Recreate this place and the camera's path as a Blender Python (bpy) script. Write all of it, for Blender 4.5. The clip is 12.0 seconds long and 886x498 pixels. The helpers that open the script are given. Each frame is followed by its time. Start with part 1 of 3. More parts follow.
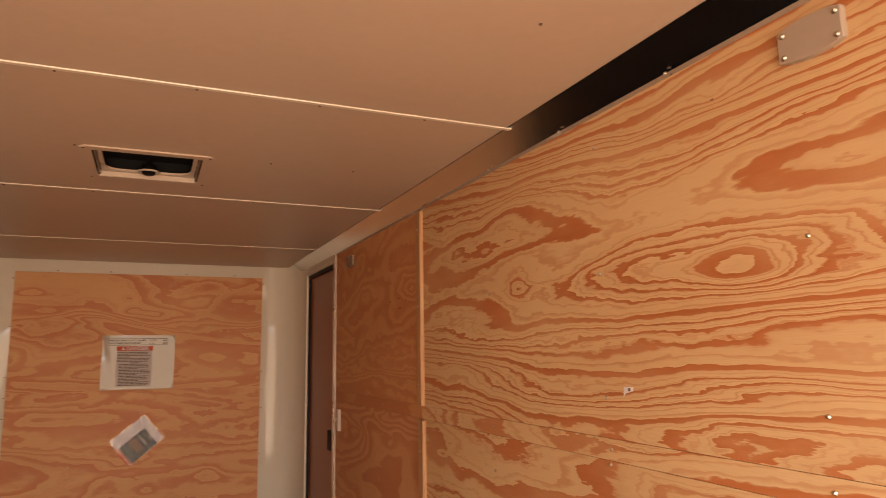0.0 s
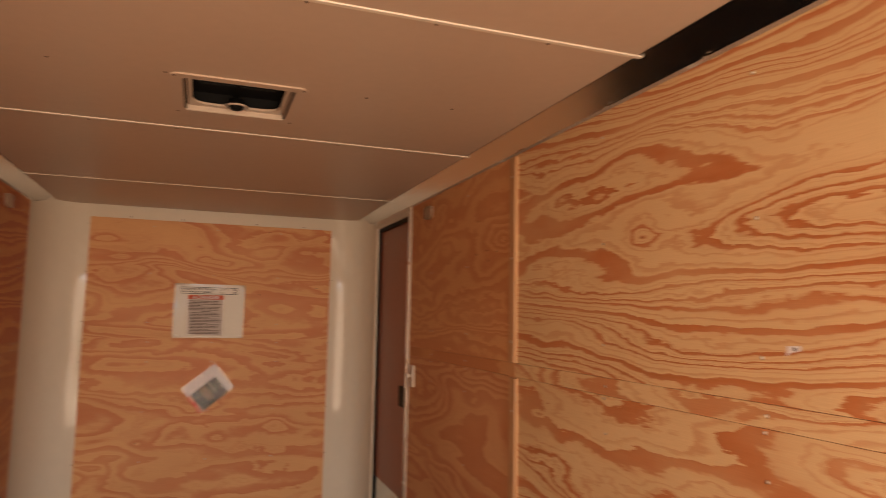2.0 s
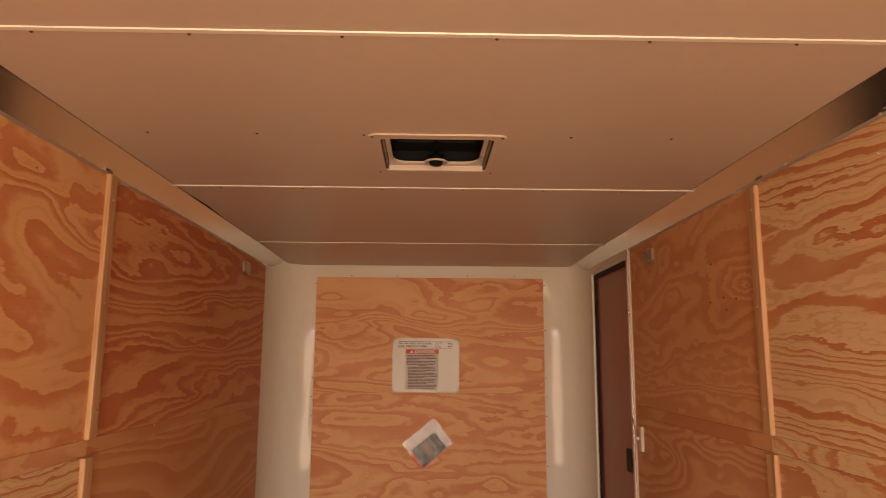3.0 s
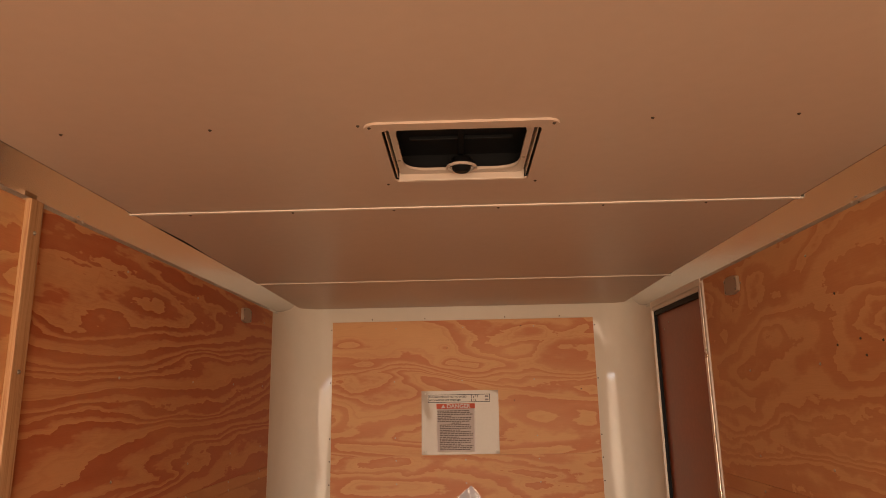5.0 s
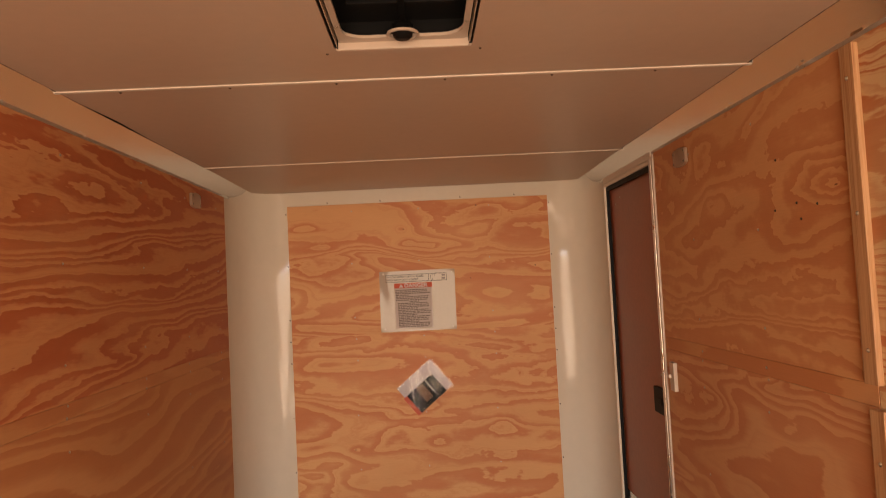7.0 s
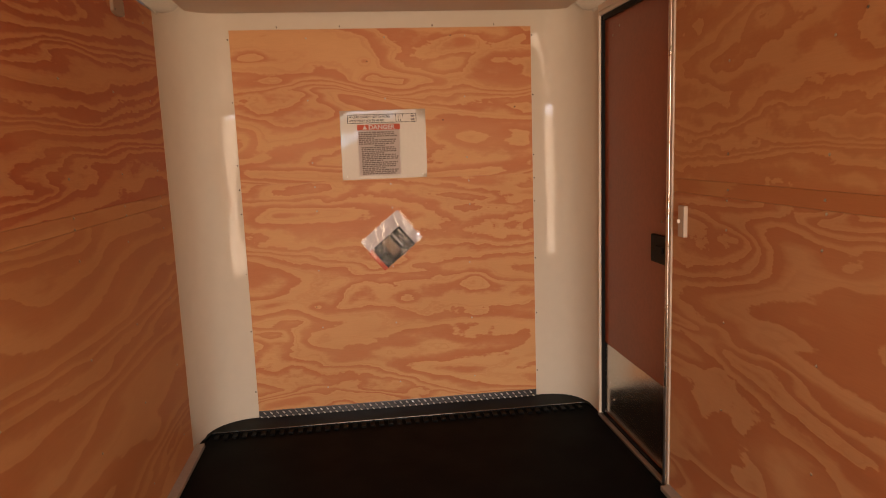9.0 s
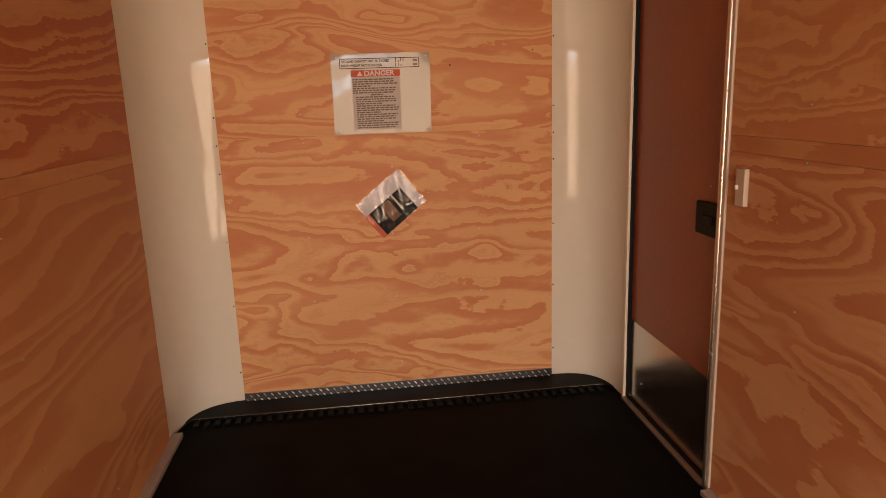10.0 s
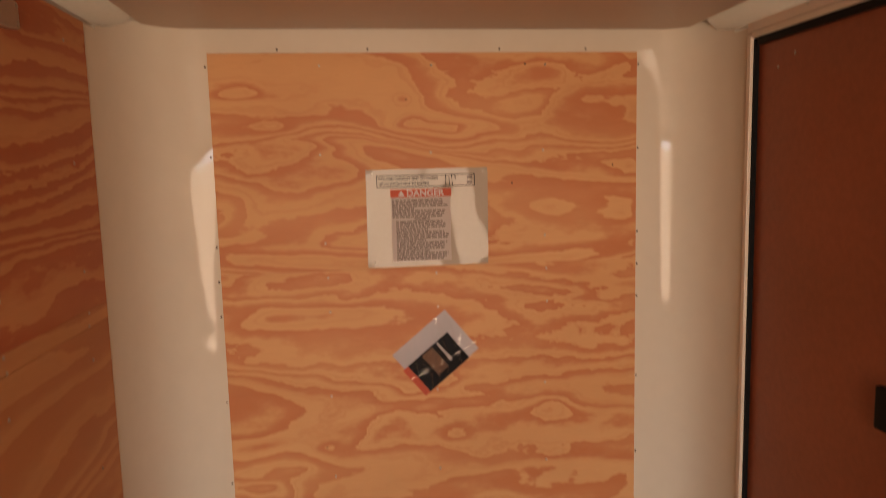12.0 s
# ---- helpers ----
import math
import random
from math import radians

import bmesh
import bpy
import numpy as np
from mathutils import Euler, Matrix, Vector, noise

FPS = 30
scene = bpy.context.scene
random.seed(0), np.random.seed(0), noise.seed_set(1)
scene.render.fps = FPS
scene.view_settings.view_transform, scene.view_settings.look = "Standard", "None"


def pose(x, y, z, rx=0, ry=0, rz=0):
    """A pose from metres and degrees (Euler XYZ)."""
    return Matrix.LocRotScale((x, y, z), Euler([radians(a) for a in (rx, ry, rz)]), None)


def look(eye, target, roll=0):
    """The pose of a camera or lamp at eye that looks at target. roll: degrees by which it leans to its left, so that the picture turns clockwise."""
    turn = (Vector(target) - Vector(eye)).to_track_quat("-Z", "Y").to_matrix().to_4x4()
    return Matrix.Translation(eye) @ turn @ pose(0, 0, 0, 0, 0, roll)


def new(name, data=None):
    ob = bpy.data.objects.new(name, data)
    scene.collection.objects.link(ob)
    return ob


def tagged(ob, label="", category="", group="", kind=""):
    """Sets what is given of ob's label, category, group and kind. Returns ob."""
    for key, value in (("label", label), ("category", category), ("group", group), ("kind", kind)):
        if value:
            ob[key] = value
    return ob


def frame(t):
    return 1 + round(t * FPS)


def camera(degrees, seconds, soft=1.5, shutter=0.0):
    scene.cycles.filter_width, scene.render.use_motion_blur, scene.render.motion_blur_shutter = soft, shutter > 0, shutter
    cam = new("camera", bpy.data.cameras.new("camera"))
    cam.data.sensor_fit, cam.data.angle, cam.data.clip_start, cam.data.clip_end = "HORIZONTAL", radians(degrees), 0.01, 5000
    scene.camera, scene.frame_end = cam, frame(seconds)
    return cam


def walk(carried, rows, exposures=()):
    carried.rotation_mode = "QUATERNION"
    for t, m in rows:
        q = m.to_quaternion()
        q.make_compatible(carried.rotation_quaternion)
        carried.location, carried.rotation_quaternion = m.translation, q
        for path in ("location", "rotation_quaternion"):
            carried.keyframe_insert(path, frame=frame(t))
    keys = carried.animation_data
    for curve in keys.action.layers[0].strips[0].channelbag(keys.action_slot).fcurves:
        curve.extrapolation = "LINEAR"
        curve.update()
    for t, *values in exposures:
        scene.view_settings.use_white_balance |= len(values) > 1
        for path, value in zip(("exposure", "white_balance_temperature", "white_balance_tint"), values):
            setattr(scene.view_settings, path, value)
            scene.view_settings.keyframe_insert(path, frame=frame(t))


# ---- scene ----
cam = camera(66.9, 12.0, soft=0.8, shutter=0.3)
PATH = [
    (0, (0.025, -4.934, 1.467), (0.819, -3.124, 1.773), -0.9),
    (0.5, (0.028, -4.925, 1.468), (1.019, -3.215, 1.777), -0.9),
    (1, (0.007, -4.898, 1.457), (1.134, -3.275, 1.77), -1.2),
    (1.5, (-0.055, -4.856, 1.467), (1.057, -3.212, 1.716), -1.0),
    (1.8, (-0.073, -4.774, 1.442), (0.799, -2.986, 1.644), 0.3),
    (2, (-0.076, -4.706, 1.429), (0.593, -2.832, 1.63), 1.1),
    (2.2, (-0.071, -4.640, 1.445), (0.404, -2.709, 1.659), 1.1),
    (2.5, (-0.051, -4.563, 1.483), (0.242, -2.602, 1.742), 1.0),
    (3, (-0.028, -4.507, 1.494), (0.021, -2.533, 1.811), 0.3),
    (3.2, (-0.031, -4.486, 1.495), (-0.037, -2.512, 1.816), 0.5),
    (5, (-0.012, -3.943, 1.575), (-0.058, -1.991, 2.008), -1.1),
    (5.5, (0.016, -3.939, 1.565), (-0.064, -1.991, 2.009), -1.4),
    (6, (0.03, -3.938, 1.564), (-0.037, -1.972, 1.93), -2.0),
    (6.5, (0.023, -3.938, 1.556), (0.023, -1.952, 1.791), -2.6),
    (7, (0.025, -3.925, 1.547), (0.081, -1.928, 1.64), -2.9),
    (8.8, (-0.16, -3.604, 1.426), (0.05, -1.633, 1.16), -2.0),
    (9, (-0.167, -3.536, 1.409), (0.072, -1.573, 1.111), -2.1),
    (9.2, (-0.160, -3.453, 1.400), (0.076, -1.497, 1.056), -2.3),
    (9.5, (-0.147, -3.32, 1.397), (0.079, -1.369, 1.018), -2.6),
    (10, (-0.149, -3.118, 1.405), (0.085, -1.18, 0.968), -2.0),
    (10.5, (-0.205, -2.904, 1.403), (0.004, -0.956, 1.001), -2.1),
    (11, (-0.232, -2.743, 1.384), (-0.021, -0.785, 1.037), -2.4),
    (11.5, (-0.191, -2.557, 1.443), (-0.012, -0.595, 1.1), -2.3),
    (11.8, (-0.230, -2.469, 1.533), (-0.013, -0.507, 1.213), -1.8),
    (12, (-0.282, -2.419, 1.604), (-0.03, -0.449, 1.372), -1.5),
]
walk(cam, [(t, look(eye, target, roll)) for t, eye, target, roll in PATH],
     [(0, -0.36), (1.5, -0.34), (1.8, -0.36), (2.0, -0.33), (2.2, -0.37), (2.5, -0.14), (5.6, -0.11), (6.5, 0.0), (7.2, 0.08), (10, 0.08), (12, 0.05)])

# the trailer: x across, y along it (front wall at y = 0), z up from the floor
W = 1.022          # inner face of the side walls
REAR = -5.75        # rear opening
CEIL = 2.108

# ---- world, sun, opening light ----
world = bpy.data.worlds.new("world")
scene.world = world
world.use_nodes = True
wn = world.node_tree.nodes
sky = wn.new("ShaderNodeTexSky")
sky.sky_type = "NISHITA"
sky.sun_disc = False
sky.sun_elevation, sky.sun_rotation = radians(48), radians(40)
wn["Background"].inputs["Strength"].default_value = 0.08
world.node_tree.links.new(sky.outputs[0], wn["Background"].inputs["Color"])

sun_data = bpy.data.lights.new("sun", "SUN")
sun_data.energy, sun_data.angle, sun_data.color = 2.5, radians(0.5), (1.0, 0.95, 0.88)
sun = new("sun", sun_data)
az, el = radians(40), radians(48)
sun.matrix_world = look((0, 0, 30), Vector((0, 0, 30)) - Vector((math.sin(az) * math.cos(el), math.cos(az) * math.cos(el), math.sin(el))))


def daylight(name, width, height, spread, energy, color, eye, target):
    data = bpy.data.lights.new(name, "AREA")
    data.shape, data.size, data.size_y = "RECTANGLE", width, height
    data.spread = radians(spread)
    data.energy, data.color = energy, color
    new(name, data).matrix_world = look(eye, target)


# an area lamp in the opening stands in for light off the sunlit ground
daylight("opening_daylight", 1.86, 2.00, 146, 91, (1.0, 0.690, 0.475), (0, REAR + 0.03, 0.990), (0, 0, 1.690))
# added cool lamp above the ramp: sky fill that reaches the lower walls alone
daylight("sky_fill", 1.90, 2.20, 90, 84, (0.58, 0.81, 1.0), (0, REAR - 1.2, 2.9), (0, -1.5, 0.0))


# ---- materials ----
def nodes_of(name):
    m = bpy.data.materials.new(name)
    m.use_nodes = True
    nt = m.node_tree
    return m, nt, nt.nodes["Principled BSDF"]


def math_node(nt, op, a, b=None, c=None):
    n = nt.nodes.new("ShaderNodeMath")
    n.operation = op
    for i, v in enumerate((a, b, c)):
        if v is None:
            continue
        if isinstance(v, (int, float)):
            n.inputs[i].default_value = v
        else:
            nt.links.new(v, n.inputs[i])
    return n.outputs[0]


def noise_node(nt, vec, scale, detail=3.0, rough=0.5):
    n = nt.nodes.new("ShaderNodeTexNoise")
    n.inputs["Scale"].default_value, n.inputs["Detail"].default_value, n.inputs["Roughness"].default_value = scale, detail, rough
    if vec is not None:
        nt.links.new(vec, n.inputs["Vector"])
    return n.outputs["Fac"]


def ramp_node(nt, fac, stops):
    n = nt.nodes.new("ShaderNodeValToRGB")
    el_ = n.color_ramp.elements
    el_[0].position, el_[0].color = stops[0][0], (*stops[0][1], 1)
    el_[1].position, el_[1].color = stops[-1][0], (*stops[-1][1], 1)
    for p, c in stops[1:-1]:
        e = el_.new(p)
        e.color = (*c, 1)
    nt.links.new(fac, n.inputs[0])
    return n.outputs[0]


def coords(nt, scale=(1, 1, 1)):
    tc = nt.nodes.new("ShaderNodeTexCoord")
    mp = nt.nodes.new("ShaderNodeMapping")
    mp.inputs["Scale"].default_value = scale
    nt.links.new(tc.outputs["Object"], mp.inputs["Vector"])
    return mp.outputs[0]


def bump(nt, bsdf, height, strength, distance):
    b = nt.nodes.new("ShaderNodeBump")
    b.inputs["Strength"].default_value, b.inputs["Distance"].default_value = strength, distance
    nt.links.new(height, b.inputs["Height"])
    nt.links.new(b.outputs[0], bsdf.inputs["Normal"])


def mix_color(nt, fac, a, b, blend="MIX"):
    n = nt.nodes.new("ShaderNodeMix")
    n.data_type, n.blend_type = "RGBA", blend
    for sock, v in ((n.inputs[0], fac), (n.inputs[6], a), (n.inputs[7], b)):
        if isinstance(v, (int, float)):
            sock.default_value = v
        elif isinstance(v, tuple):
            sock.default_value = (*v, 1)
        else:
            nt.links.new(v, sock)
    return n.outputs[2]


def plain(name, color, rough=0.5, metal=0.0, vary=0.12, scale=12.0, relief=0.0006, spec=0.5, coat=0.0):
    """A surface with mottling at two scales, uneven gloss and fine relief."""
    m, nt, b = nodes_of(name)
    v = coords(nt)
    big, fine = noise_node(nt, v, scale * 0.25, 4), noise_node(nt, v, scale * 6, 3)
    dark = tuple(c * (1 - vary) for c in color)
    light = tuple(min(1, c * (1 + vary * 0.6)) for c in color)
    mixed = math_node(nt, "MULTIPLY_ADD", fine, 0.4, math_node(nt, "MULTIPLY", big, 0.6))
    nt.links.new(ramp_node(nt, mixed, [(0.3, dark), (0.7, light)]), b.inputs["Base Color"])
    nt.links.new(math_node(nt, "MULTIPLY_ADD", big, rough * 0.5, rough * 0.75), b.inputs["Roughness"])
    b.inputs["Metallic"].default_value = metal
    b.inputs["Specular IOR Level"].default_value = spec
    b.inputs["Coat Weight"].default_value = coat
    if relief:
        bump(nt, b, fine, 0.4, relief)
    return m


def plywood(name, pale, dark, rings=19.0, straight=4.5, edge=0.54, stretch=1.0, contrast=1.0, seed=0.0, soften=0.15, eyes=(), rag=0.5, waver=1.3, stair=0.0, run=6.0, fine=0.75, swirl=0.0):
    """Rotary-cut softwood veneer: contour bands of late wood, stretched along the sheet, with eyes and fibres.
    straight: how many bands a metre run along the sheet; edge: where a band turns dark (lower: darker sheet);
    stair, run: how strongly, and over how many rings, close bundles of lines take turns with broad bands."""
    m, nt, b = nodes_of(name)
    tc = nt.nodes.new("ShaderNodeTexCoord")
    info = nt.nodes.new("ShaderNodeObjectInfo")
    sep = nt.nodes.new("ShaderNodeSeparateXYZ")
    nt.links.new(tc.outputs["Object"], sep.inputs[0])
    u = math_node(nt, "ADD", sep.outputs[0], sep.outputs[1])
    w = sep.outputs[2]
    off = math_node(nt, "MULTIPLY_ADD", info.outputs["Random"], 37.0, seed)

    def plane(su, sw, shift=0.0):
        c = nt.nodes.new("ShaderNodeCombineXYZ")
        nt.links.new(math_node(nt, "MULTIPLY", u, su), c.inputs[0])
        nt.links.new(math_node(nt, "MULTIPLY", w, sw), c.inputs[1])
        nt.links.new(math_node(nt, "ADD", off, shift), c.inputs[2])
        return c.outputs[0]

    base = noise_node(nt, plane(0.80 / stretch, 2.9), 1.0, 1.8, 0.42)
    base.node.inputs["Distortion"].default_value = swirl
    wide = noise_node(nt, plane(0.25, 1.0, 5.0), 1.0, 0.0)
    jag = noise_node(nt, plane(9.0, 90.0, 9.0), 1.0, 4.0, 0.65)
    wob = noise_node(nt, plane(7.0 / stretch, 14.0, 3.0), 1.0, 3.5, 0.6)
    # eyes round knots
    vor = nt.nodes.new("ShaderNodeTexVoronoi")
    vor.inputs["Scale"].default_value = 1.0
    nt.links.new(plane(1.5, 4.6, 2.0), vor.inputs["Vector"])
    eye = math_node(nt, "POWER", math_node(nt, "MAXIMUM", math_node(nt, "SUBTRACT", 1.0, math_node(nt, "MULTIPLY", vor.outputs["Distance"], 2.3)), 0.0), 2.5)
    h = math_node(nt, "MULTIPLY_ADD", base, rings, math_node(nt, "MULTIPLY", w, straight))
    h = math_node(nt, "ADD", h, math_node(nt, "MULTIPLY", wide, 5.0))
    h = math_node(nt, "ADD", h, math_node(nt, "MULTIPLY", eye, 1.2))
    h = math_node(nt, "ADD", h, math_node(nt, "MULTIPLY", jag, rag))
    h = math_node(nt, "ADD", h, math_node(nt, "MULTIPLY", wob, waver))
    core = None
    for u0, w0, ru, rw, tall in eyes:   # knots of this sheet
        du = math_node(nt, "MULTIPLY_ADD", u, 1 / ru, -u0 / ru)
        dw = math_node(nt, "MULTIPLY_ADD", w, 1 / rw, -w0 / rw)
        d2 = math_node(nt, "ADD", math_node(nt, "MULTIPLY", du, du), math_node(nt, "MULTIPLY", dw, dw))
        h = math_node(nt, "MULTIPLY_ADD", math_node(nt, "DIVIDE", 1.0, math_node(nt, "ADD", d2, 1.0)), tall, h)
        if ru < 0.065:
            dot = math_node(nt, "LESS_THAN", d2, 0.007)
            core = dot if core is None else math_node(nt, "MAXIMUM", core, dot)
    if stair:
        turn = math_node(nt, "SINE", math_node(nt, "MULTIPLY", h, 2 * math.pi / run))
        h = math_node(nt, "MULTIPLY_ADD", turn, stair * run / (2 * math.pi), h)
    saw = math_node(nt, "FRACT", h)
    # thin growth lines between the broad bands
    thin = ramp_node(nt, math_node(nt, "FRACT", math_node(nt, "MULTIPLY", h, 2.6)), [(0.62, (0,) * 3), (0.84, (1,) * 3), (0.93, (1,) * 3), (1.0, (0,) * 3)])
    thin = math_node(nt, "MULTIPLY", thin, math_node(nt, "MULTIPLY", noise_node(nt, plane(2.0, 6.0, 17.0), 1.0, 2.0), fine))
    # every band has its own width and depth of colour
    step = nt.nodes.new("ShaderNodeTexWhiteNoise")
    step.noise_dimensions = "1D"
    nt.links.new(math_node(nt, "FLOOR", h), step.inputs["W"])
    saw = math_node(nt, "ADD", saw, math_node(nt, "MULTIPLY_ADD", step.outputs["Value"], 0.24, -0.12))
    band = ramp_node(nt, saw, [(0.0, (0, 0, 0)), (edge - 0.16, (0.05,) * 3), (edge, (0.05 + soften, ) * 3), (edge + 0.03 + soften * 0.15, (0.88,) * 3),
                               (0.93, (1, 1, 1)), (0.965, (0.9, 0.9, 0.9)), (1.0, (0, 0, 0))])
    # bands fade in and out along the sheet
    fade = ramp_node(nt, noise_node(nt, plane(1.6, 5.0, 13.0), 1.0, 3.0), [(0.32, (0.66,) * 3), (0.52, (1.0,) * 3)])
    fac = math_node(nt, "MULTIPLY", math_node(nt, "MAXIMUM", math_node(nt, "MULTIPLY", band, fade), thin), contrast)
    col = mix_color(nt, fac, pale, dark)
    fibre = noise_node(nt, plane(14.0, 420.0, 21.0), 1.0, 2.0, 0.7)
    col = mix_color(nt, 0.25, col, ramp_node(nt, fibre, [(0.3, (0.72, 0.70, 0.68)), (0.7, (1.0, 1.0, 1.0))]), "MULTIPLY")
    blot = noise_node(nt, plane(1.4, 3.0, 31.0), 1.0, 4.0)
    col = mix_color(nt, 0.45, col, ramp_node(nt, blot, [(0.32, (0.80, 0.68, 0.60)), (0.62, (1.0, 1.0, 1.0))]), "MULTIPLY")
    # small knots
    knot = math_node(nt, "GREATER_THAN", eye, 0.94)
    knot = knot if core is None else math_node(nt, "MAXIMUM", knot, core)
    col = mix_color(nt, math_node(nt, "MULTIPLY", knot, 0.75), col, (0.12, 0.045, 0.018))
    nt.links.new(col, b.inputs["Base Color"])
    nt.links.new(math_node(nt, "MULTIPLY_ADD", fac, -0.12, 0.62), b.inputs["Roughness"])
    b.inputs["Specular IOR Level"].default_value = 0.35
    bump(nt, b, math_node(nt, "MULTIPLY_ADD", fac, 0.5, math_node(nt, "MULTIPLY", fibre, 0.6)), 0.35, 0.0008)
    return m


PLY_LINED = plywood("lined_fir_plywood", (0.628, 0.440, 0.232), (0.445, 0.157, 0.053), 19.0, 19.0, 0.64, 1.5, rag=0.36, waver=1.7, stair=0.6, run=4.0,
                    eyes=((-3.296, 1.927, 0.34, 0.05, 2.2), (-2.970, 1.952, 0.06, 0.025, 1.1), (-2.761, 1.958, 0.12, 0.04, 1.6),
                          (-2.751, 1.663, 0.17, 0.045, 1.6), (-3.003, 1.624, 0.09, 0.045, 2.2), (-3.261, 1.572, 0.24, 0.045, 1.6),
                          (-3.218, 1.434, 0.20, 0.035, 1.9), (-2.959, 1.366, 0.24, 0.03, 1.5), (-2.376, 1.347, 0.34, 0.04, 1.3),
                          (-3.351, 1.280, 0.32, 0.05, 2.0), (-2.185, 1.650, 0.06, 0.035, 1.7)))
PLY_MOTTLED = plywood("mottled_fir_plywood", (0.600, 0.330, 0.158), (0.450, 0.158, 0.062), 10.5, 4.0, 0.48, 1.0, 0.80, soften=0.5, rag=0.24, waver=0.9, stair=0.5, fine=0.35, swirl=0.9)
PLY_BURL = plywood("swirled_fir_plywood", (0.600, 0.320, 0.140), (0.440, 0.148, 0.052), 12.0, 6.0, 0.46, 0.8, 0.66, soften=0.6, rag=0.25, waver=1.9, stair=0.4, fine=0.2, swirl=0.8,
                   eyes=((-1.121, 1.629, 0.09, 0.04, 1.8), (-1.191, 1.800, 0.12, 0.05, 1.5), (-0.844, 1.664, 0.08, 0.03, 1.2)))
PLY_SOFT = plywood("soft_figured_fir_plywood", (0.560, 0.285, 0.120), (0.420, 0.145, 0.050), 8.0, 7.0, 0.46, 1.4, 0.72, soften=0.62, rag=0.15, waver=0.7, stair=0.5, fine=0.25, swirl=0.4)
PLY_DARK = plywood("red_fir_plywood", (0.575, 0.275, 0.116), (0.415, 0.110, 0.038), 12.0, 17.0, 0.44, 1.6, 1.0, soften=0.35, rag=0.26, waver=1.6, swirl=0.3, stair=0.5, run=4.0, fine=0.35,
                   eyes=((-3.323, 1.786, 0.20, 0.07, 2.6), (-2.716, 1.538, 0.24, 0.04, 1.8), (-2.205, 1.532, 0.22, 0.03, 1.5),
                         (-2.605, 1.330, 0.20, 0.03, 1.5), (-3.300, 1.269, 0.25, 0.05, 2.0), (-2.372, 1.743, 0.22, 0.04, -1.3)))
PLY_FRONT = plywood("streaked_fir_plywood", (0.655, 0.365, 0.160), (0.500, 0.160, 0.056), 9.5, 4.0, 0.58, 0.95, 0.84, 4.0, 0.6, rag=0.18, waver=1.2, swirl=1.0, stair=0.5, run=4.0, fine=0.5,
                    eyes=((0.116, 1.769, 0.15, 0.030, 1.0), (-0.095, 1.775, 0.07, 0.04, 1.0), (-0.576, 1.772, 0.11, 0.03, 0.8), (-0.101, 1.857, 0.06, 0.03, 1.3),
                          (0.408, 1.957, 0.11, 0.045, 1.2), (0.403, 1.455, 0.11, 0.045, 1.2), (0.690, 1.443, 0.07, 0.05, 1.0), (0.571, 1.850, 0.15, 0.04, 0.8),
                          (-0.350, 1.100, 0.20, 0.040, 0.9), (-0.432, 0.600, 0.05, 0.03, 1.3), (0.430, 0.710, 0.08, 0.05, 1.0), (0.035, 0.610, 0.22, 0.05, 0.7),
                          (0.587, 1.105, 0.17, 0.035, 0.8)))


def strip_wood():
    """Sawn pine with its grain running up the strip."""
    m, nt, b = nodes_of("pine_strip")
    grain = noise_node(nt, coords(nt, (70, 70, 2.2)), 1.0, 3.0, 0.6)
    fibre = noise_node(nt, coords(nt, (400, 400, 9)), 1.0, 2.0, 0.6)
    mixed = math_node(nt, "MULTIPLY_ADD", fibre, 0.35, math_node(nt, "MULTIPLY", grain, 0.65))
    nt.links.new(ramp_node(nt, mixed, [(0.36, (0.300, 0.140, 0.056)), (0.50, (0.425, 0.235, 0.105)), (0.64, (0.500, 0.300, 0.150))]), b.inputs["Base Color"])
    b.inputs["Roughness"].default_value = 0.55
    bump(nt, b, mixed, 0.4, 0.0008)
    return m


BATTEN = strip_wood()
WHITE_VINYL = plain("ceiling_vinyl", (0.485, 0.365, 0.268), 0.42, vary=0.06, scale=5, relief=0.0004)
LINER = plain("white_liner", (0.630, 0.578, 0.470), 0.022, vary=0.04, scale=3, relief=0.0, spec=0.22)
STRIP = plain("white_plastic_strip", (0.66, 0.58, 0.47), 0.35, vary=0.05)
PLASTIC = plain("white_plastic", (0.48, 0.395, 0.31), 0.38, vary=0.05)
# vent side walls in deep brown: the recess shade is in the colour
SLOT = plain("shaded_vent_wall", (0.05, 0.028, 0.020), 0.5, vary=0.1)
VENT = plain("vent_plastic", (0.475, 0.365, 0.275), 0.40, vary=0.05)
COVE = plain("mill_aluminium", (0.74, 0.765, 0.775), 0.18, 1.0, vary=0.08, scale=9, relief=0.0001)
ALU = plain("bright_aluminium", (0.78, 0.75, 0.70), 0.28, 1.0, vary=0.06)
SILL = plain("dull_sill", (0.42, 0.36, 0.30), 0.45, 0.4, vary=0.2)
PLATE = plain("tread_plate_metal", (0.13, 0.13, 0.135), 0.34, 1.0, vary=0.15)
TREAD = plain("tread_lozenge_metal", (0.85, 0.84, 0.82), 0.3, 1.0, vary=0.1)
RUBBER = plain("black_rubber", (0.0030, 0.0030, 0.0030), 0.65, vary=0.3, scale=20, relief=0.0012, spec=0.07)
THRESHOLD = plain("worn_threshold", (0.26, 0.20, 0.16), 0.4, 0.6, vary=0.25)
BLACK = plain("black_steel", (0.003, 0.003, 0.003), 0.45, vary=0.3, scale=15, relief=0.0004, spec=0.08)
GLOSS_BLACK = plain("glossy_black_edge", (0.008, 0.008, 0.008), 0.16, vary=0.2, scale=15, relief=0.0, spec=0.6)
GASKET = plain("black_gasket", (0.006, 0.006, 0.006), 0.55, vary=0.2, spec=0.15)
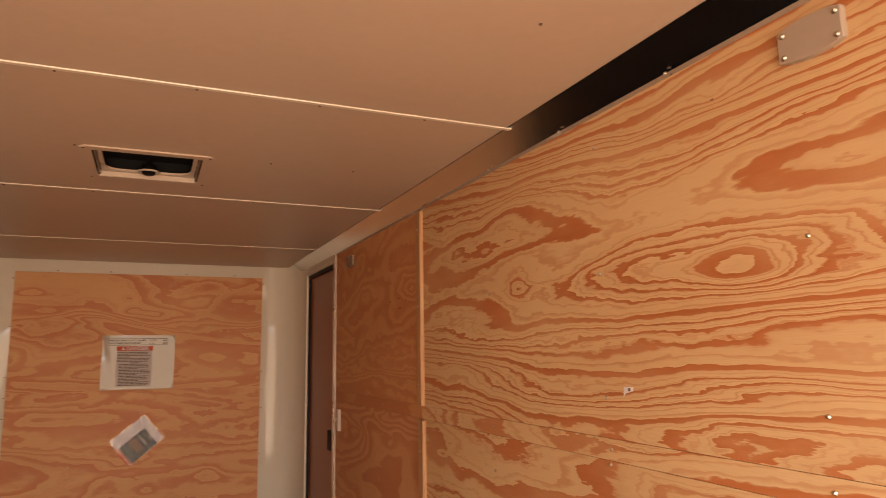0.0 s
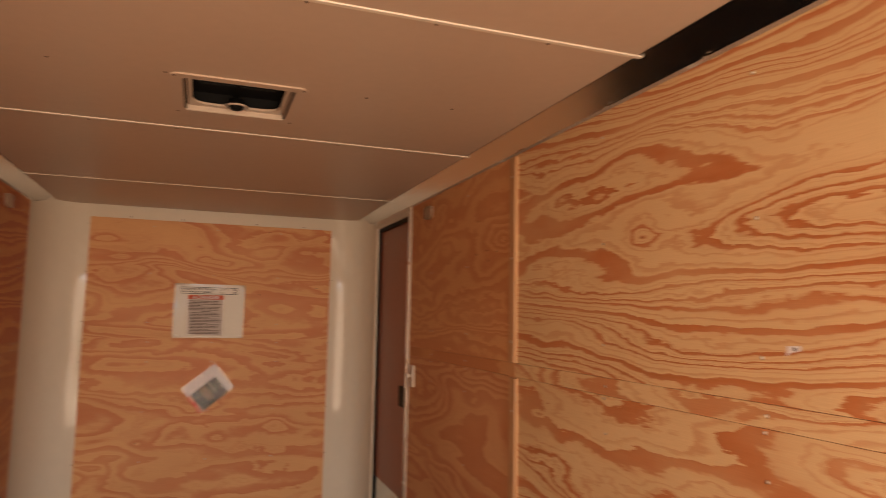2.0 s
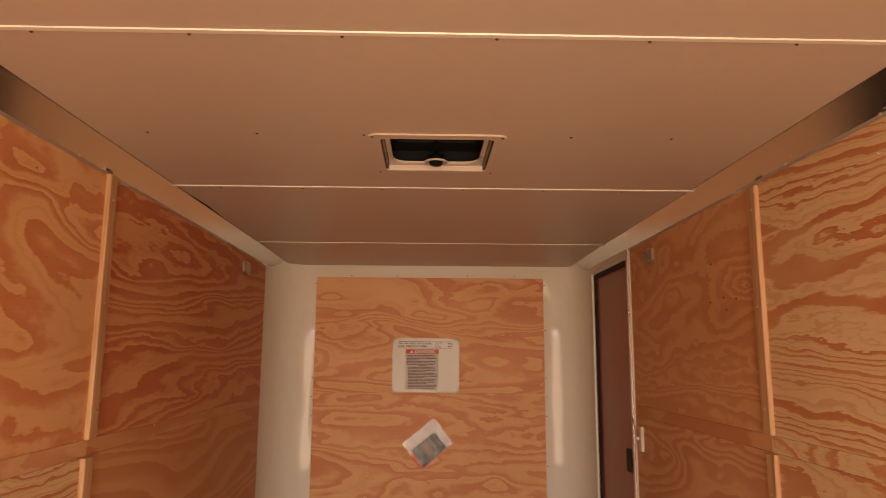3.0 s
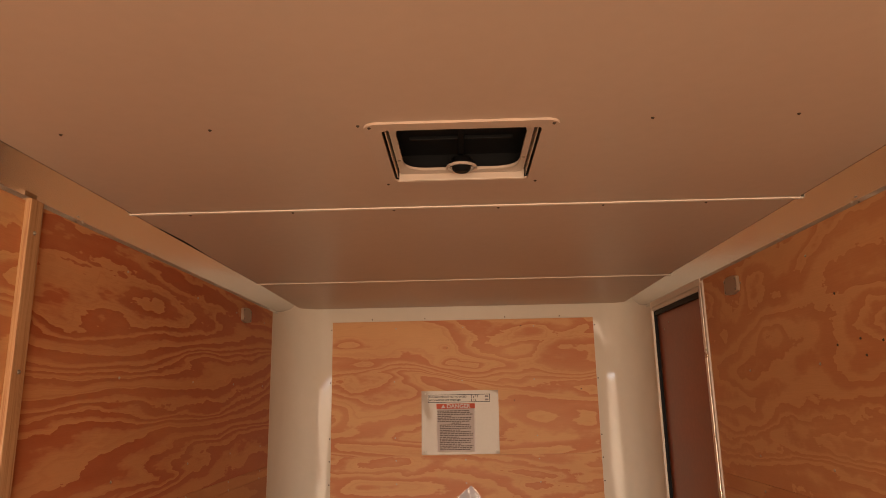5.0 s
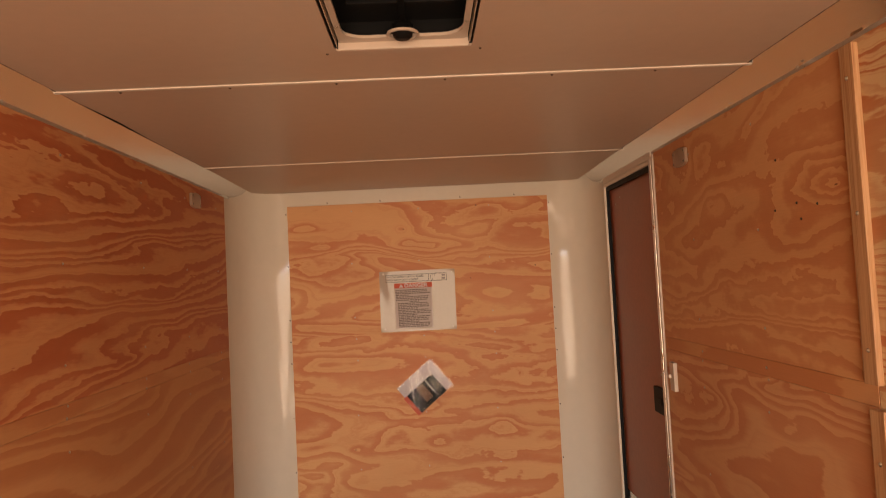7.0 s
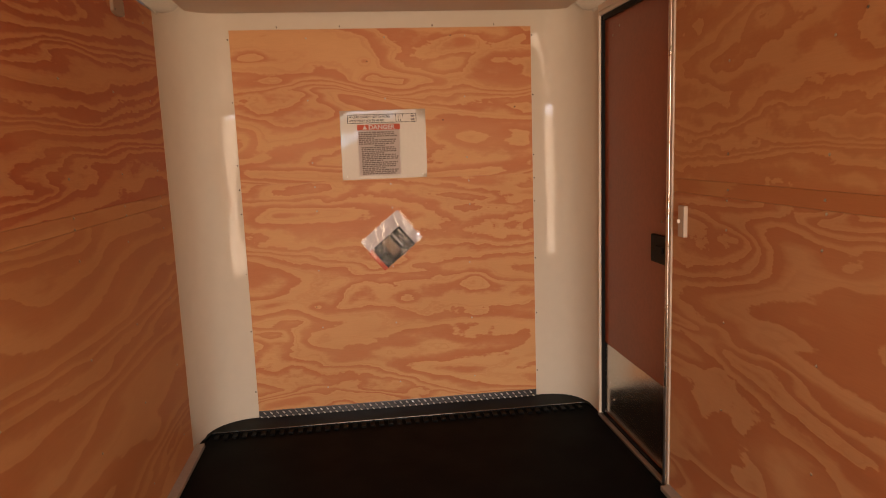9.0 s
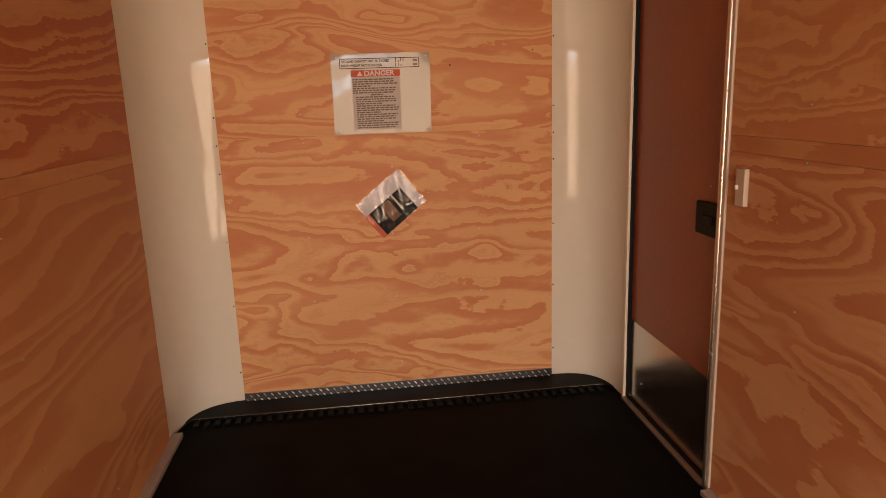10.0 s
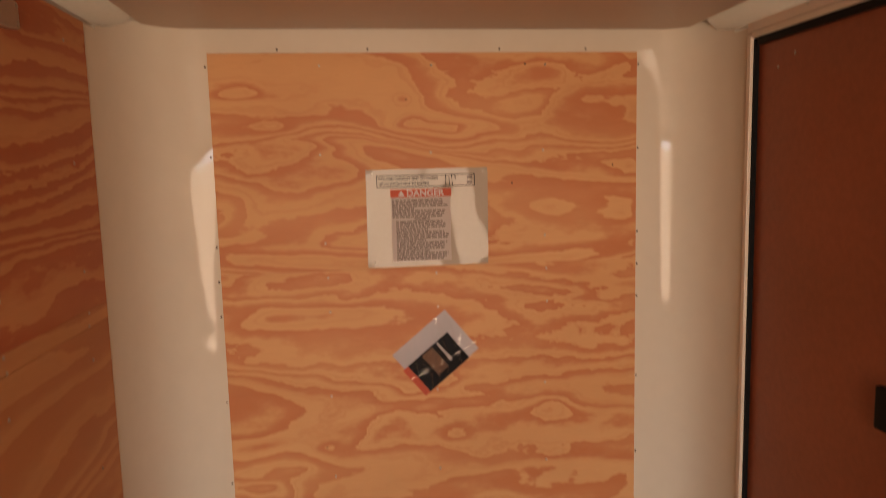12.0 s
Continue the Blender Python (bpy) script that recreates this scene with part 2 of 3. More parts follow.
DOOR = plain("brown_door_board", (0.275, 0.076, 0.034), 0.38, vary=0.22, scale=8, relief=0.0004)
KICK = plain("kick_plate_metal", (0.58, 0.56, 0.53), 0.20, 1.0, vary=0.08, scale=6, relief=0.0)
SCREW = plain("zinc_screw", (0.52, 0.47, 0.39), 0.38, 1.0, vary=0.1)
DARK_SCREW = plain("dark_screw", (0.075, 0.05, 0.035), 0.5, 0.5, vary=0.1)
SMOKE = plain("smoked_lid", (0.012, 0.011, 0.010), 0.2, vary=0.2, relief=0.0)
SCREEN = plain("insect_screen", (0.010, 0.010, 0.010), 0.6, vary=0.2, relief=0.0, spec=0.15)
PAPER = plain("sign_sheet", (0.405, 0.352, 0.280), 0.06, vary=0.05, relief=0.0, spec=0.24)
PRINT_GREY = plain("print_ground", (0.48, 0.42, 0.38), 0.45, vary=0.05, relief=0.0, spec=0.12)
RED = plain("red_print", (0.50, 0.10, 0.055), 0.45, vary=0.08, relief=0.0, spec=0.1)
INK = plain("dark_ink", (0.03, 0.027, 0.027), 0.5, vary=0.1, relief=0.0, spec=0.1)
TYPE = plain("grey_type", (0.16, 0.13, 0.115), 0.5, vary=0.1, relief=0.0, spec=0.1)
WHITE_PRINT = plain("white_print", (0.58, 0.55, 0.53), 0.5, vary=0.04, relief=0.0, spec=0.15)
BROWN_PRINT = plain("brown_print", (0.18, 0.10, 0.06), 0.5, vary=0.45, scale=60, relief=0.0, spec=0.05)
BOOK = plain("dark_cover", (0.012, 0.011, 0.011), 0.5, vary=0.3, scale=40, relief=0.0, spec=0.04)
BAG_PAPER = plain("thin_folded_paper", (0.46, 0.43, 0.435), 0.5, vary=0.10, scale=30, relief=0.0, spec=0.15)
LABEL = plain("label_paper", (0.62, 0.61, 0.62), 0.4, vary=0.03, relief=0.0)
SKIN = plain("outer_skin", (0.70, 0.70, 0.68), 0.4, 0.2, vary=0.05)
GROUND = plain("pale_gravel", (0.34, 0.31, 0.27), 0.9, vary=0.35, scale=4, relief=0.004)


def clear_film():
    m, nt, b = nodes_of("clear_film")
    nt.nodes.remove(b)
    out_ = nt.nodes["Material Output"]
    clear, gloss, mixed = nt.nodes.new("ShaderNodeBsdfTransparent"), nt.nodes.new("ShaderNodeBsdfGlossy"), nt.nodes.new("ShaderNodeMixShader")
    gloss.inputs["Roughness"].default_value = 0.045
    fres = nt.nodes.new("ShaderNodeFresnel")
    fres.inputs["IOR"].default_value = 1.38
    nt.links.new(math_node(nt, "MULTIPLY", fres.outputs[0], 1.6), mixed.inputs[0])
    nt.links.new(clear.outputs[0], mixed.inputs[1])
    nt.links.new(gloss.outputs[0], mixed.inputs[2])
    nt.links.new(mixed.outputs[0], out_.inputs["Surface"])
    return m


FILM = clear_film()
LENS = plain("frosted_cover", (0.56, 0.47, 0.38), 0.38, vary=0.06)
LENS.node_tree.nodes["Principled BSDF"].inputs["Transmission Weight"].default_value = 0.4
CLEAR_LENS = plain("clear_cover", (0.74, 0.56, 0.40), 0.35, vary=0.06)
CLEAR_LENS.node_tree.nodes["Principled BSDF"].inputs["Transmission Weight"].default_value = 0.75


# ---- builders ----
def box(bm, x0, x1, y0, y1, z0, z1, bevel=0.0):
    made = bmesh.ops.create_cube(bm, size=1.0, matrix=Matrix.LocRotScale(((x0 + x1) / 2, (y0 + y1) / 2, (z0 + z1) / 2), None, (abs(x1 - x0), abs(y1 - y0), abs(z1 - z0))))
    if bevel:
        edges = {e for v in made["verts"] for e in v.link_edges}
        bmesh.ops.bevel(bm, geom=list(edges), offset=bevel, segments=2, affect="EDGES", profile=0.6)
    return bm


def boxed(*sizes, bevel=0.0):
    bm = bmesh.new()
    for s in sizes:
        box(bm, *s, bevel=bevel)
    return bm


def mesh_of(name, bm, material, smooth=False):
    me = bpy.data.meshes.new(name)
    bmesh.ops.recalc_face_normals(bm, faces=bm.faces)
    bm.to_mesh(me)
    bm.free()
    me.materials.append(material)
    if smooth:
        for p in me.polygons:
            p.use_smooth = True
    return me


def thing(name, bm, material, label="", category="", group="", kind="", smooth=False):
    return tagged(new(name, mesh_of(name, bm, material, smooth) if bm else None), label, category, group, kind)


def part(name, bm, material, parent, label="", smooth=False, kind=""):
    ob = new(name, mesh_of(name, bm, material, smooth))
    ob.parent = parent
    return tagged(ob, label, kind=kind)


def share(name, me, parent, m, label=""):
    ob = new(name, me)
    ob.parent = parent
    ob.matrix_basis = m
    return tagged(ob, label)


def prism(bm, outline, axis, lo, hi):
    """Extrudes a closed outline of (a, b) along an axis: x: (y, z), y: (x, z), z: (x, y)."""
    def at(a, b, c):
        return {"x": (c, a, b), "y": (a, c, b), "z": (a, b, c)}[axis]
    low = [bm.verts.new(at(a, b, lo)) for a, b in outline]
    high = [bm.verts.new(at(a, b, hi)) for a, b in outline]
    bm.faces.new(low)
    bm.faces.new(high)
    n = len(outline)
    for i in range(n):
        bm.faces.new((low[i], low[(i + 1) % n], high[(i + 1) % n], high[i]))
    return bm


def rounded(x0, x1, y0, y1, r, seg=5):
    pts = []
    for cx, cy, a0 in ((x1 - r, y1 - r, 0), (x0 + r, y1 - r, 90), (x0 + r, y0 + r, 180), (x1 - r, y0 + r, 270)):
        for i in range(seg + 1):
            a = radians(a0 + 90 * i / seg)
            pts.append((cx + r * math.cos(a), cy + r * math.sin(a)))
    return pts


def ring(bm, outer, inner, z0, z1):
    """A flat frame between two outlines with the same number of points."""
    n = len(outer)
    rows = [[bm.verts.new((x, y, z)) for x, y in o] for o, z in ((outer, z0), (inner, z0), (inner, z1), (outer, z1))]
    for k in range(4):
        a, b = rows[k], rows[(k + 1) % 4]
        for i in range(n):
            bm.faces.new((a[i], a[(i + 1) % n], b[(i + 1) % n], b[i]))
    return bm


def screw_mesh(name, r, h, material):
    bm = bmesh.new()
    bmesh.ops.create_cone(bm, cap_ends=True, segments=10, radius1=r, radius2=r * 0.45, depth=h, matrix=Matrix.Translation((0, 0, h / 2)))
    return mesh_of(name, bm, material)


BIG_SCREW = screw_mesh("screw", 0.0055, 0.0035, SCREW)
SMALL_SCREW = screw_mesh("screw", 0.0047, 0.003, SCREW)
RUSTY_SCREW = screw_mesh("screw", 0.0040, 0.0028, DARK_SCREW)
TURN = {"+x": (0, 90, 0), "-x": (0, -90, 0), "-y": (90, 0, 0), "-z": (180, 0, 0)}


def screws(me, parent, places, way):
    for x, y, z in places:
        share("screw", me, parent, pose(x, y, z, *TURN[way]))


def letters(name, text, size, x, y, z, material, parent, width=None):
    """Writing that faces the rear, as a mesh."""
    cu = bpy.data.curves.new(name, "FONT")
    cu.body, cu.size, cu.extrude, cu.offset = text, size, 0.0003, size * 0.03
    ob = bpy.data.objects.new("tmp_text", cu)
    scene.collection.objects.link(ob)
    bpy.context.view_layer.update()
    me = bpy.data.meshes.new_from_object(ob.evaluated_get(bpy.context.evaluated_depsgraph_get()))
    bpy.data.objects.remove(ob)
    me.materials.clear()
    me.materials.append(material)
    xs = [v.co.x for v in me.vertices]
    k = width / (max(xs) - min(xs)) if width else 1.0
    for v in me.vertices:
        v.co = Vector((x + (v.co.x - min(xs)) * k, y - v.co.z, z + v.co.y))
    ob = new(name, me)
    ob.parent = parent
    return ob


# ---- ground outside, ramp ----
bm = bmesh.new()
bmesh.ops.create_grid(bm, x_segments=8, y_segments=8, size=600, matrix=Matrix.Translation((0, 0, -0.092)))
thing("ground", bm, GROUND, "pale gravel ground outside the trailer", "ground", kind="structure")
bm = prism(bmesh.new(), [(REAR - 0.085, -0.02), (REAR - 0.085, -0.0915), (REAR - 1.6, -0.0915), (REAR - 1.6, -0.085)], "x", -0.97, 0.97)
thing("ramp", bm, SKIN, "lowered ramp door behind the trailer", "ramp", kind="structure")

# ---- shell ----
floor = thing("floor", boxed((-1.10, 1.16, REAR - 0.08, 0.12, -0.09, 0.0)), RUBBER, "black rubber trailer floor", "floor", kind="structure")
thing("roof", boxed((-1.16, 1.16, REAR - 0.08, -2.72, CEIL + 0.09, CEIL + 0.12), (-1.16, 1.16, -2.32, 0.14, CEIL + 0.09, CEIL + 0.12),
                    (-1.16, -0.2, -2.72, -2.32, CEIL + 0.09, CEIL + 0.12), (0.2, 1.16, -2.72, -2.32, CEIL + 0.09, CEIL + 0.12)), SKIN,
      "outer metal roof of the trailer", "roof", kind="structure")

# ceiling: vinyl sheets that meet under thin strips; the front sheet dips to the front wall
SEAMS = (-4.52, -3.296, -2.101, -0.880)
HOLE = (-0.165, 0.165, -2.685, -2.345)
bm = bmesh.new()
ends = (REAR,) + SEAMS + (-0.011,)


def dip(y):
    return CEIL if y < -0.880 else CEIL - 0.009 * (y + 0.880) / 0.880


def slab(bm, x0, x1, y0, y1):
    prism(bm, [(y0, dip(y0)), (y1, dip(y1)), (y1, dip(y1) + 0.006), (y0, dip(y0) + 0.006)], "x", x0, x1)


for y0, y1 in zip(ends, ends[1:]):
    if y0 < HOLE[2] < y1:
        slab(bm, -0.947, 0.947, y0, HOLE[2])
        slab(bm, -0.947, 0.947, HOLE[3], y1)
        slab(bm, -0.947, HOLE[0], HOLE[2], HOLE[3])
        slab(bm, HOLE[1], 0.947, HOLE[2], HOLE[3])
    elif y1 == -0.880:   # this sheet gapes at one edge
        prism(bm, [(-0.947, y0), (-0.947, -1.99), (-0.936, -1.76), (-0.946, -1.5), (-0.947, y1), (0.947, y1), (0.947, y0)], "z", CEIL, CEIL + 0.006)
    else:
        slab(bm, -0.947, 0.947, y0, y1)
ceiling = thing("ceiling", bm, WHITE_VINYL, "white vinyl ceiling sheets joined by thin strips", "ceiling", kind="structure")
# black strips over the open ceiling edges paint in the dark of the gap
for side in (-1, 1):
    a, b = sorted((side * 0.943, side * 0.961))
    part("edge_gap_shade", boxed((a, b, REAR, -0.17, CEIL + 0.0065, CEIL + 0.0085)), GASKET, ceiling, "black strip painted as the shade of the edge gap")
for y in SEAMS:
    prof = [(y - 0.008, CEIL), (y - 0.0065, CEIL - 0.003), (y + 0.0065, CEIL - 0.003), (y + 0.008, CEIL)]
    part("seam_strip", prism(bmesh.new(), [(a, b - 0.0005) for a, b in prof], "x", -0.956, 0.962), STRIP, ceiling, "thin white joint strip")
for y, xs in ((-3.874, (-0.80, -0.50, -0.2, 0.1, 0.41, 0.709)), (-3.280, (-0.792, -0.491, -0.196, 0.106, 0.407, 0.70)),
              (-2.694, (-0.808, -0.505, -0.207, 0.378, 0.664)), (-2.076, (-0.79, -0.49, -0.196, 0.106, 0.407, 0.70))):
    screws(RUSTY_SCREW, ceiling, [(x, y, CEIL - 0.0003) for x in xs], "-z")

# side walls: outer skin, with the doorway cut through
DY0, DY1, DZ = -1.060, -0.318, 2.005
wall_left = thing("wall_left", boxed((-1.10, -W - 0.012, REAR, -0.30, 0.0, 2.2)), SKIN, "trailer side wall lined with fir plywood", "wall", kind="structure")
wall_right = thing("wall_right", boxed((W + 0.012, 1.12, REAR, DY0 - 0.03, 0.0, 2.2), (W + 0.012, 1.12, DY1 + 0.03, -0.20, 0.0, 2.2),
                                       (W + 0.012, 1.12, DY0 - 0.03, DY1 + 0.03, DZ + 0.03, 2.2)), SKIN,
                   "trailer side wall lined with fir plywood, with a side door", "wall", kind="structure")
BELT = {-1: (1.201, 1.248), 1: (1.214, 1.264)}   # a narrow strip fills the gap between the two sheets
FRONT_Z = (0.155, 0.487, 0.795, 1.108, 1.233, 1.357, 1.670, 1.975)
ROWS_Z = (0.155, 0.487, 0.795, 1.108, 1.205, 1.240, 1.357, 1.650, 1.968)   # heights of the screw rows


def sheet(parent, side, y0, y1, z0, z1, veneer, name="plywood_sheet"):
    a, b = sorted((side * W, side * (W + 0.0115)))
    return part(name, boxed((a, b, y0, y1, z0, z1), bevel=0.0004), veneer, parent)


for side, wall, front in ((-1, wall_left, -0.36), (1, wall_right, DY0 - 0.045)):
    for y0, y1 in ((-2.44, front), (-4.88, -2.444), (REAR, -4.884)):
        if y1 < -2:
            upper, belt, lower = (PLY_FRONT, PLY_MOTTLED, PLY_LINED) if side < 0 else (PLY_LINED, PLY_LINED, PLY_LINED)
        else:
            upper, belt, lower = (PLY_DARK, PLY_SOFT, PLY_SOFT) if side < 0 else (PLY_BURL, PLY_SOFT, PLY_MOTTLED)
        b0, b1 = BELT[side]
        sheet(wall, side, y0, y1, b1 + 0.0007, 2.07, upper)
        sheet(wall, side, y0, y1, 0.022, b0 - 0.0007, lower)
        sheet(wall, side, y0, y1, b0 + 0.0002, b1 - 0.0002, belt, "plywood_strip")
    face = side * W
    way = "+x" if side < 0 else "-x"
    for y in (-4.17, -3.61, -3.03) + ((-1.95, -1.40, -0.95, -0.50) if side < 0 else (-1.95, -1.48)):
        screws(SMALL_SCREW, wall, [(face, y + 0.006 * math.sin(z * 40 + y * 9), z) for z in ROWS_Z], way)
    # strip over the joint, in two lengths
    a, b = sorted((face, face - side * 0.016))
    for y, z0, z1 in ((-2.44, b1 + 0.001, 2.050 if side < 0 else 2.037), (-2.450, 0.03, b0 - 0.003)):
        strip = tagged(part("batten", boxed((a, b, y - 0.024, y + 0.024, z0, z1), bevel=0.003), BATTEN, wall), "pale pine joint strip")
        screws(BIG_SCREW, wall, [(face - side * 0.016, y, z0 + (z1 - z0) * f) for f in (0.1, 0.5, 0.9)], way)
    # metal cove between wall and ceiling
    prof = [(side * 0.957, CEIL + 0.0045), (side * (W - 0.001), 2.055), (side * (W - 0.001), 2.044), (side * (W + 0.008), 2.044), (side * (W + 0.010), 2.060), (side * 0.963, CEIL + 0.012)]
    cove = thing("trim_left" if side < 0 else "trim_right", prism(bmesh.new(), prof, "y", REAR, -0.13), COVE, "smooth metal cove strip along the ceiling edge", "trim", kind="structure")
    screws(SMALL_SCREW, cove, [(face - side * 0.010, -0.6 - 0.41 * i, 2.050) for i in range(10)], way)
    # low sill along the floor
    y1 = -0.30 if side < 0 else DY0 - 0.05
    a, b = sorted((side * (W + 0.011), side * 0.982))
    thing("baseboard_left" if side < 0 else "baseboard_right", boxed((a, b, REAR, y1, 0.0, 0.021), bevel=0.003), SILL, "low grey sill strip along the floor", "baseboard", kind="structure")

# nail holes in the sheet, drawn as small dark screw heads
screws(RUSTY_SCREW, wall_right, [(W, -2.06, 1.696), (W, -2.187, 1.661), (W, -2.264, 1.693), (W, -2.171, 1.705), (W, -2.08, 1.836)], "-x")

# rear frame of the opening
thing("wall_rear", boxed((-1.12, -0.95, REAR - 0.08, REAR, 0.0, 2.2), (0.95, 1.12, REAR - 0.08, REAR, 0.0, 2.2), (-0.95, 0.95, REAR - 0.08, REAR, 1.975, 2.2)),
      SKIN, "rear frame round the open loading doorway", "wall", kind="structure")

# front wall: a white liner sheet that curves into both side walls
def bend(p0, p1, p2, p3, steps=24):
    return [tuple((1 - f) ** 3 * a + 3 * (1 - f) ** 2 * f * b + 3 * (1 - f) * f * f * c + f ** 3 * d for a, b, c, d in zip(p0, p1, p2, p3))
            for f in (i / steps for i in range(steps + 1))]


def liner_profile(off):
    o, q = off, off + 0.004
    left = bend((-0.735, q), (-0.922, q), (-W - q, -0.088 + o), (-W - q, -0.37))
    right = bend((0.776, q), (0.952, q), (W + q, -0.076 + o), (W + q, DY1 + 0.012))
    return left[::-1] + [(x, q) for x in (-0.4, 0.0, 0.4)] + right


bm = bmesh.new()
inner, outer = liner_profile(0.0), liner_profile(0.04)
NZ = 70
grid_in, grid_out = [], []
for k in range(NZ + 1):
    z = 0.002 + (CEIL + 0.03) * k / NZ
    row = []
    for i, (x, y) in enumerate(inner):
        amp = (0.0075 if x < 0 else 0.0022) if 0.77 < abs(x) < 1.0 else 0.0
        d = amp * noise.noise((x * 5.0, z * 2.2, 3.0)) + amp * 0.5 * noise.noise((x * 15.0, z * 7.0, 8.0))
        row.append(bm.verts.new((x, y - d, z)))
    grid_in.append(row)
    grid_out.append([bm.verts.new((x, y, z)) for x, y in outer])
n = len(inner)
for k in range(NZ):
    for i in range(n - 1):
        bm.faces.new((grid_in[k][i], grid_in[k][i + 1], grid_in[k + 1][i + 1], grid_in[k + 1][i]))
        bm.faces.new((grid_out[k][i], grid_out[k + 1][i], grid_out[k + 1][i + 1], grid_out[k][i + 1]))
    for i in (0, n - 1):
        bm.faces.new((grid_in[k][i], grid_in[k + 1][i], grid_out[k + 1][i], grid_out[k][i]))
wall_front = thing("wall_front", bm, LINER, "glossy white liner curving round both front corners", "wall", kind="structure", smooth=True)
FSEAM = 1.257
for z0, z1 in ((0.050, FSEAM - 0.0002), (FSEAM + 0.0002, 2.018)):
    part("plywood_sheet", boxed((-0.762, 0.762, -0.009, 0.003, z0, z1), bevel=0.0005), PLY_FRONT, wall_front)
for x in (-0.395, -0.004, 0.409):
    screws(SMALL_SCREW, wall_front, [(x + 0.006 * math.sin(z * 7), -0.009, z) for z in FRONT_Z], "-y")
for s in (-1, 1):
    screws(RUSTY_SCREW, wall_front, [(s * 0.772, 0.002, z) for z in FRONT_Z], "-y")
screws(RUSTY_SCREW, wall_front, [(x, 0.002, 2.032) for x in (-0.53, -0.22, 0.25, 0.57)], "-y")

screws(RUSTY_SCREW, wall_front, [(0.340, -0.009, 1.978), (0.287, -0.009, 1.553), (0.670, -0.009, 1.610)], "-y")

# tread plate along the foot of the front wall
plate = thing("tread_plate", boxed((-0.762, 0.762, -0.012, 0.003, 0.002, 0.050), bevel=0.001), PLATE, "dark diamond tread plate strip along the front wall", "tread plate")
loz = bmesh.new()
for i in range(46):
    for j in range(2):
        cx, cz = -0.748 + i * 0.0332 + j * 0.0166, 0.014 + j * 0.022
        if cx > 0.752:
            continue
        m = pose(cx, -0.012, cz, 0, 45, 0) @ Matrix.Diagonal((0.0120, 0.0045, 0.0042, 1))
        bmesh.ops.create_icosphere(loz, subdivisions=1, radius=1.0, matrix=m)
part("lozenge", loz, TREAD, plate, "raised bright lozenges", smooth=True, kind="stuff")

# black ledge in front of it, rounded along the liner, with a slotted edge
out = [(x, y - 0.002) for x, y in liner_profile(-0.002)[1:-1] if y > -0.19]
x_l, x_r = out[0][0], out[-1][0]
ledge = thing("front_ledge", prism(bmesh.new(), out + [(x_r, -0.25), (x_r - 0.02, -0.172), (x_l + 0.02, -0.172), (x_l, -0.25)], "z", 0.001, 0.012), BLACK,
              "black steel ledge along the foot of the front wall", "ledge")
part("edge", boxed((-0.97, 0.97, -0.178, -0.171, 0.0125, 0.018), bevel=0.002), GLOSS_BLACK, ledge, "raised glossy edge")
rib = mesh_of("rib", boxed((-0.012, 0.012, -0.232, -0.1785, 0.001, 0.0115), bevel=0.0015), BLACK)
for i in range(42):
    share("rib", rib, ledge, pose(-0.945 + i * 0.0461, 0, 0))

# ---- side door ----
door = tagged(new("door_1"), "closed brown side door with a steel kick plate", "door", kind="structure")
door.matrix_basis = pose(0, 0, 0)
LX = 1.049
part("leaf", boxed((LX, LX + 0.03, DY0 - 0.02, DY1 + 0.02, 0.02, DZ + 0.02)), DOOR, door)
part("kick_plate", boxed((LX - 0.003, LX - 0.0005, DY0 - 0.015, DY1 + 0.001, 0.03, 0.392)), KICK, door, "polished steel kick plate")
# gasket round the leaf
part("gasket", boxed((W + 0.009, LX - 0.0035, DY1 - 0.004, DY1 + 0.020, 0.012, DZ)), GASKET, door, "black rubber door seal")
part("gasket", boxed((W + 0.009, LX - 0.0035, DY0, DY1 - 0.0145, DZ - 0.022, DZ + 0.018)), GASKET, door, "black rubber door seal")
# jambs
part("jamb", boxed((W - 0.004, W + 0.0085, DY1 + 0.003, DY1 + 0.022, 0.003, DZ + 0.012), bevel=0.002), STRIP, door, "white door jamb")
part("jamb", boxed((W - 0.002, W + 0.0085, DY0, DY1 + 0.0025, DZ + 0.001, DZ + 0.020), bevel=0.002), STRIP, door, "white door head")
jamb = [(W - 0.001 - 0.011 * math.sin(radians(a)), DY0 - 0.0115 - 0.0105 * math.cos(radians(a))) for a in range(0, 181, 15)]
part("jamb", prism(bmesh.new(), jamb + [(LX - 0.004, DY0 - 0.001), (LX - 0.004, DY0 - 0.012), (W + 0.011, DY0 - 0.012), (W + 0.011, DY0 - 0.022)], "z", 0.003, DZ + 0.018), ALU, door,
     "bright rounded aluminium jamb")
part("casing", boxed((W - 0.007, W + 0.011, DY0 - 0.044, DY0 - 0.0235, 0.003, DZ + 0.03), bevel=0.003), PLASTIC, door, "pale metal casing strip")
part("casing", boxed((W - 0.003, W + 0.011, DY0 - 0.012, DY1 + 0.02, DZ + 0.021, 2.062)), STRIP, door, "white strip over the door")
part("threshold", boxed((W - 0.014, W + 0.010, DY0 - 0.001, DY1 + 0.002, 0.0005, 0.011), bevel=0.002), THRESHOLD, door, "dull metal threshold")
part("sill_seal", boxed((W + 0.0105, LX + 0.03, DY0 - 0.001, DY1 - 0.015, 0.0005, 0.018)), GASKET, door)
latch = part("latch", boxed((LX - 0.024, LX - 0.0035, DY0 + 0.003, DY0 + 0.160, 0.912, 1.026), bevel=0.005), GASKET, door, "black plastic door latch")
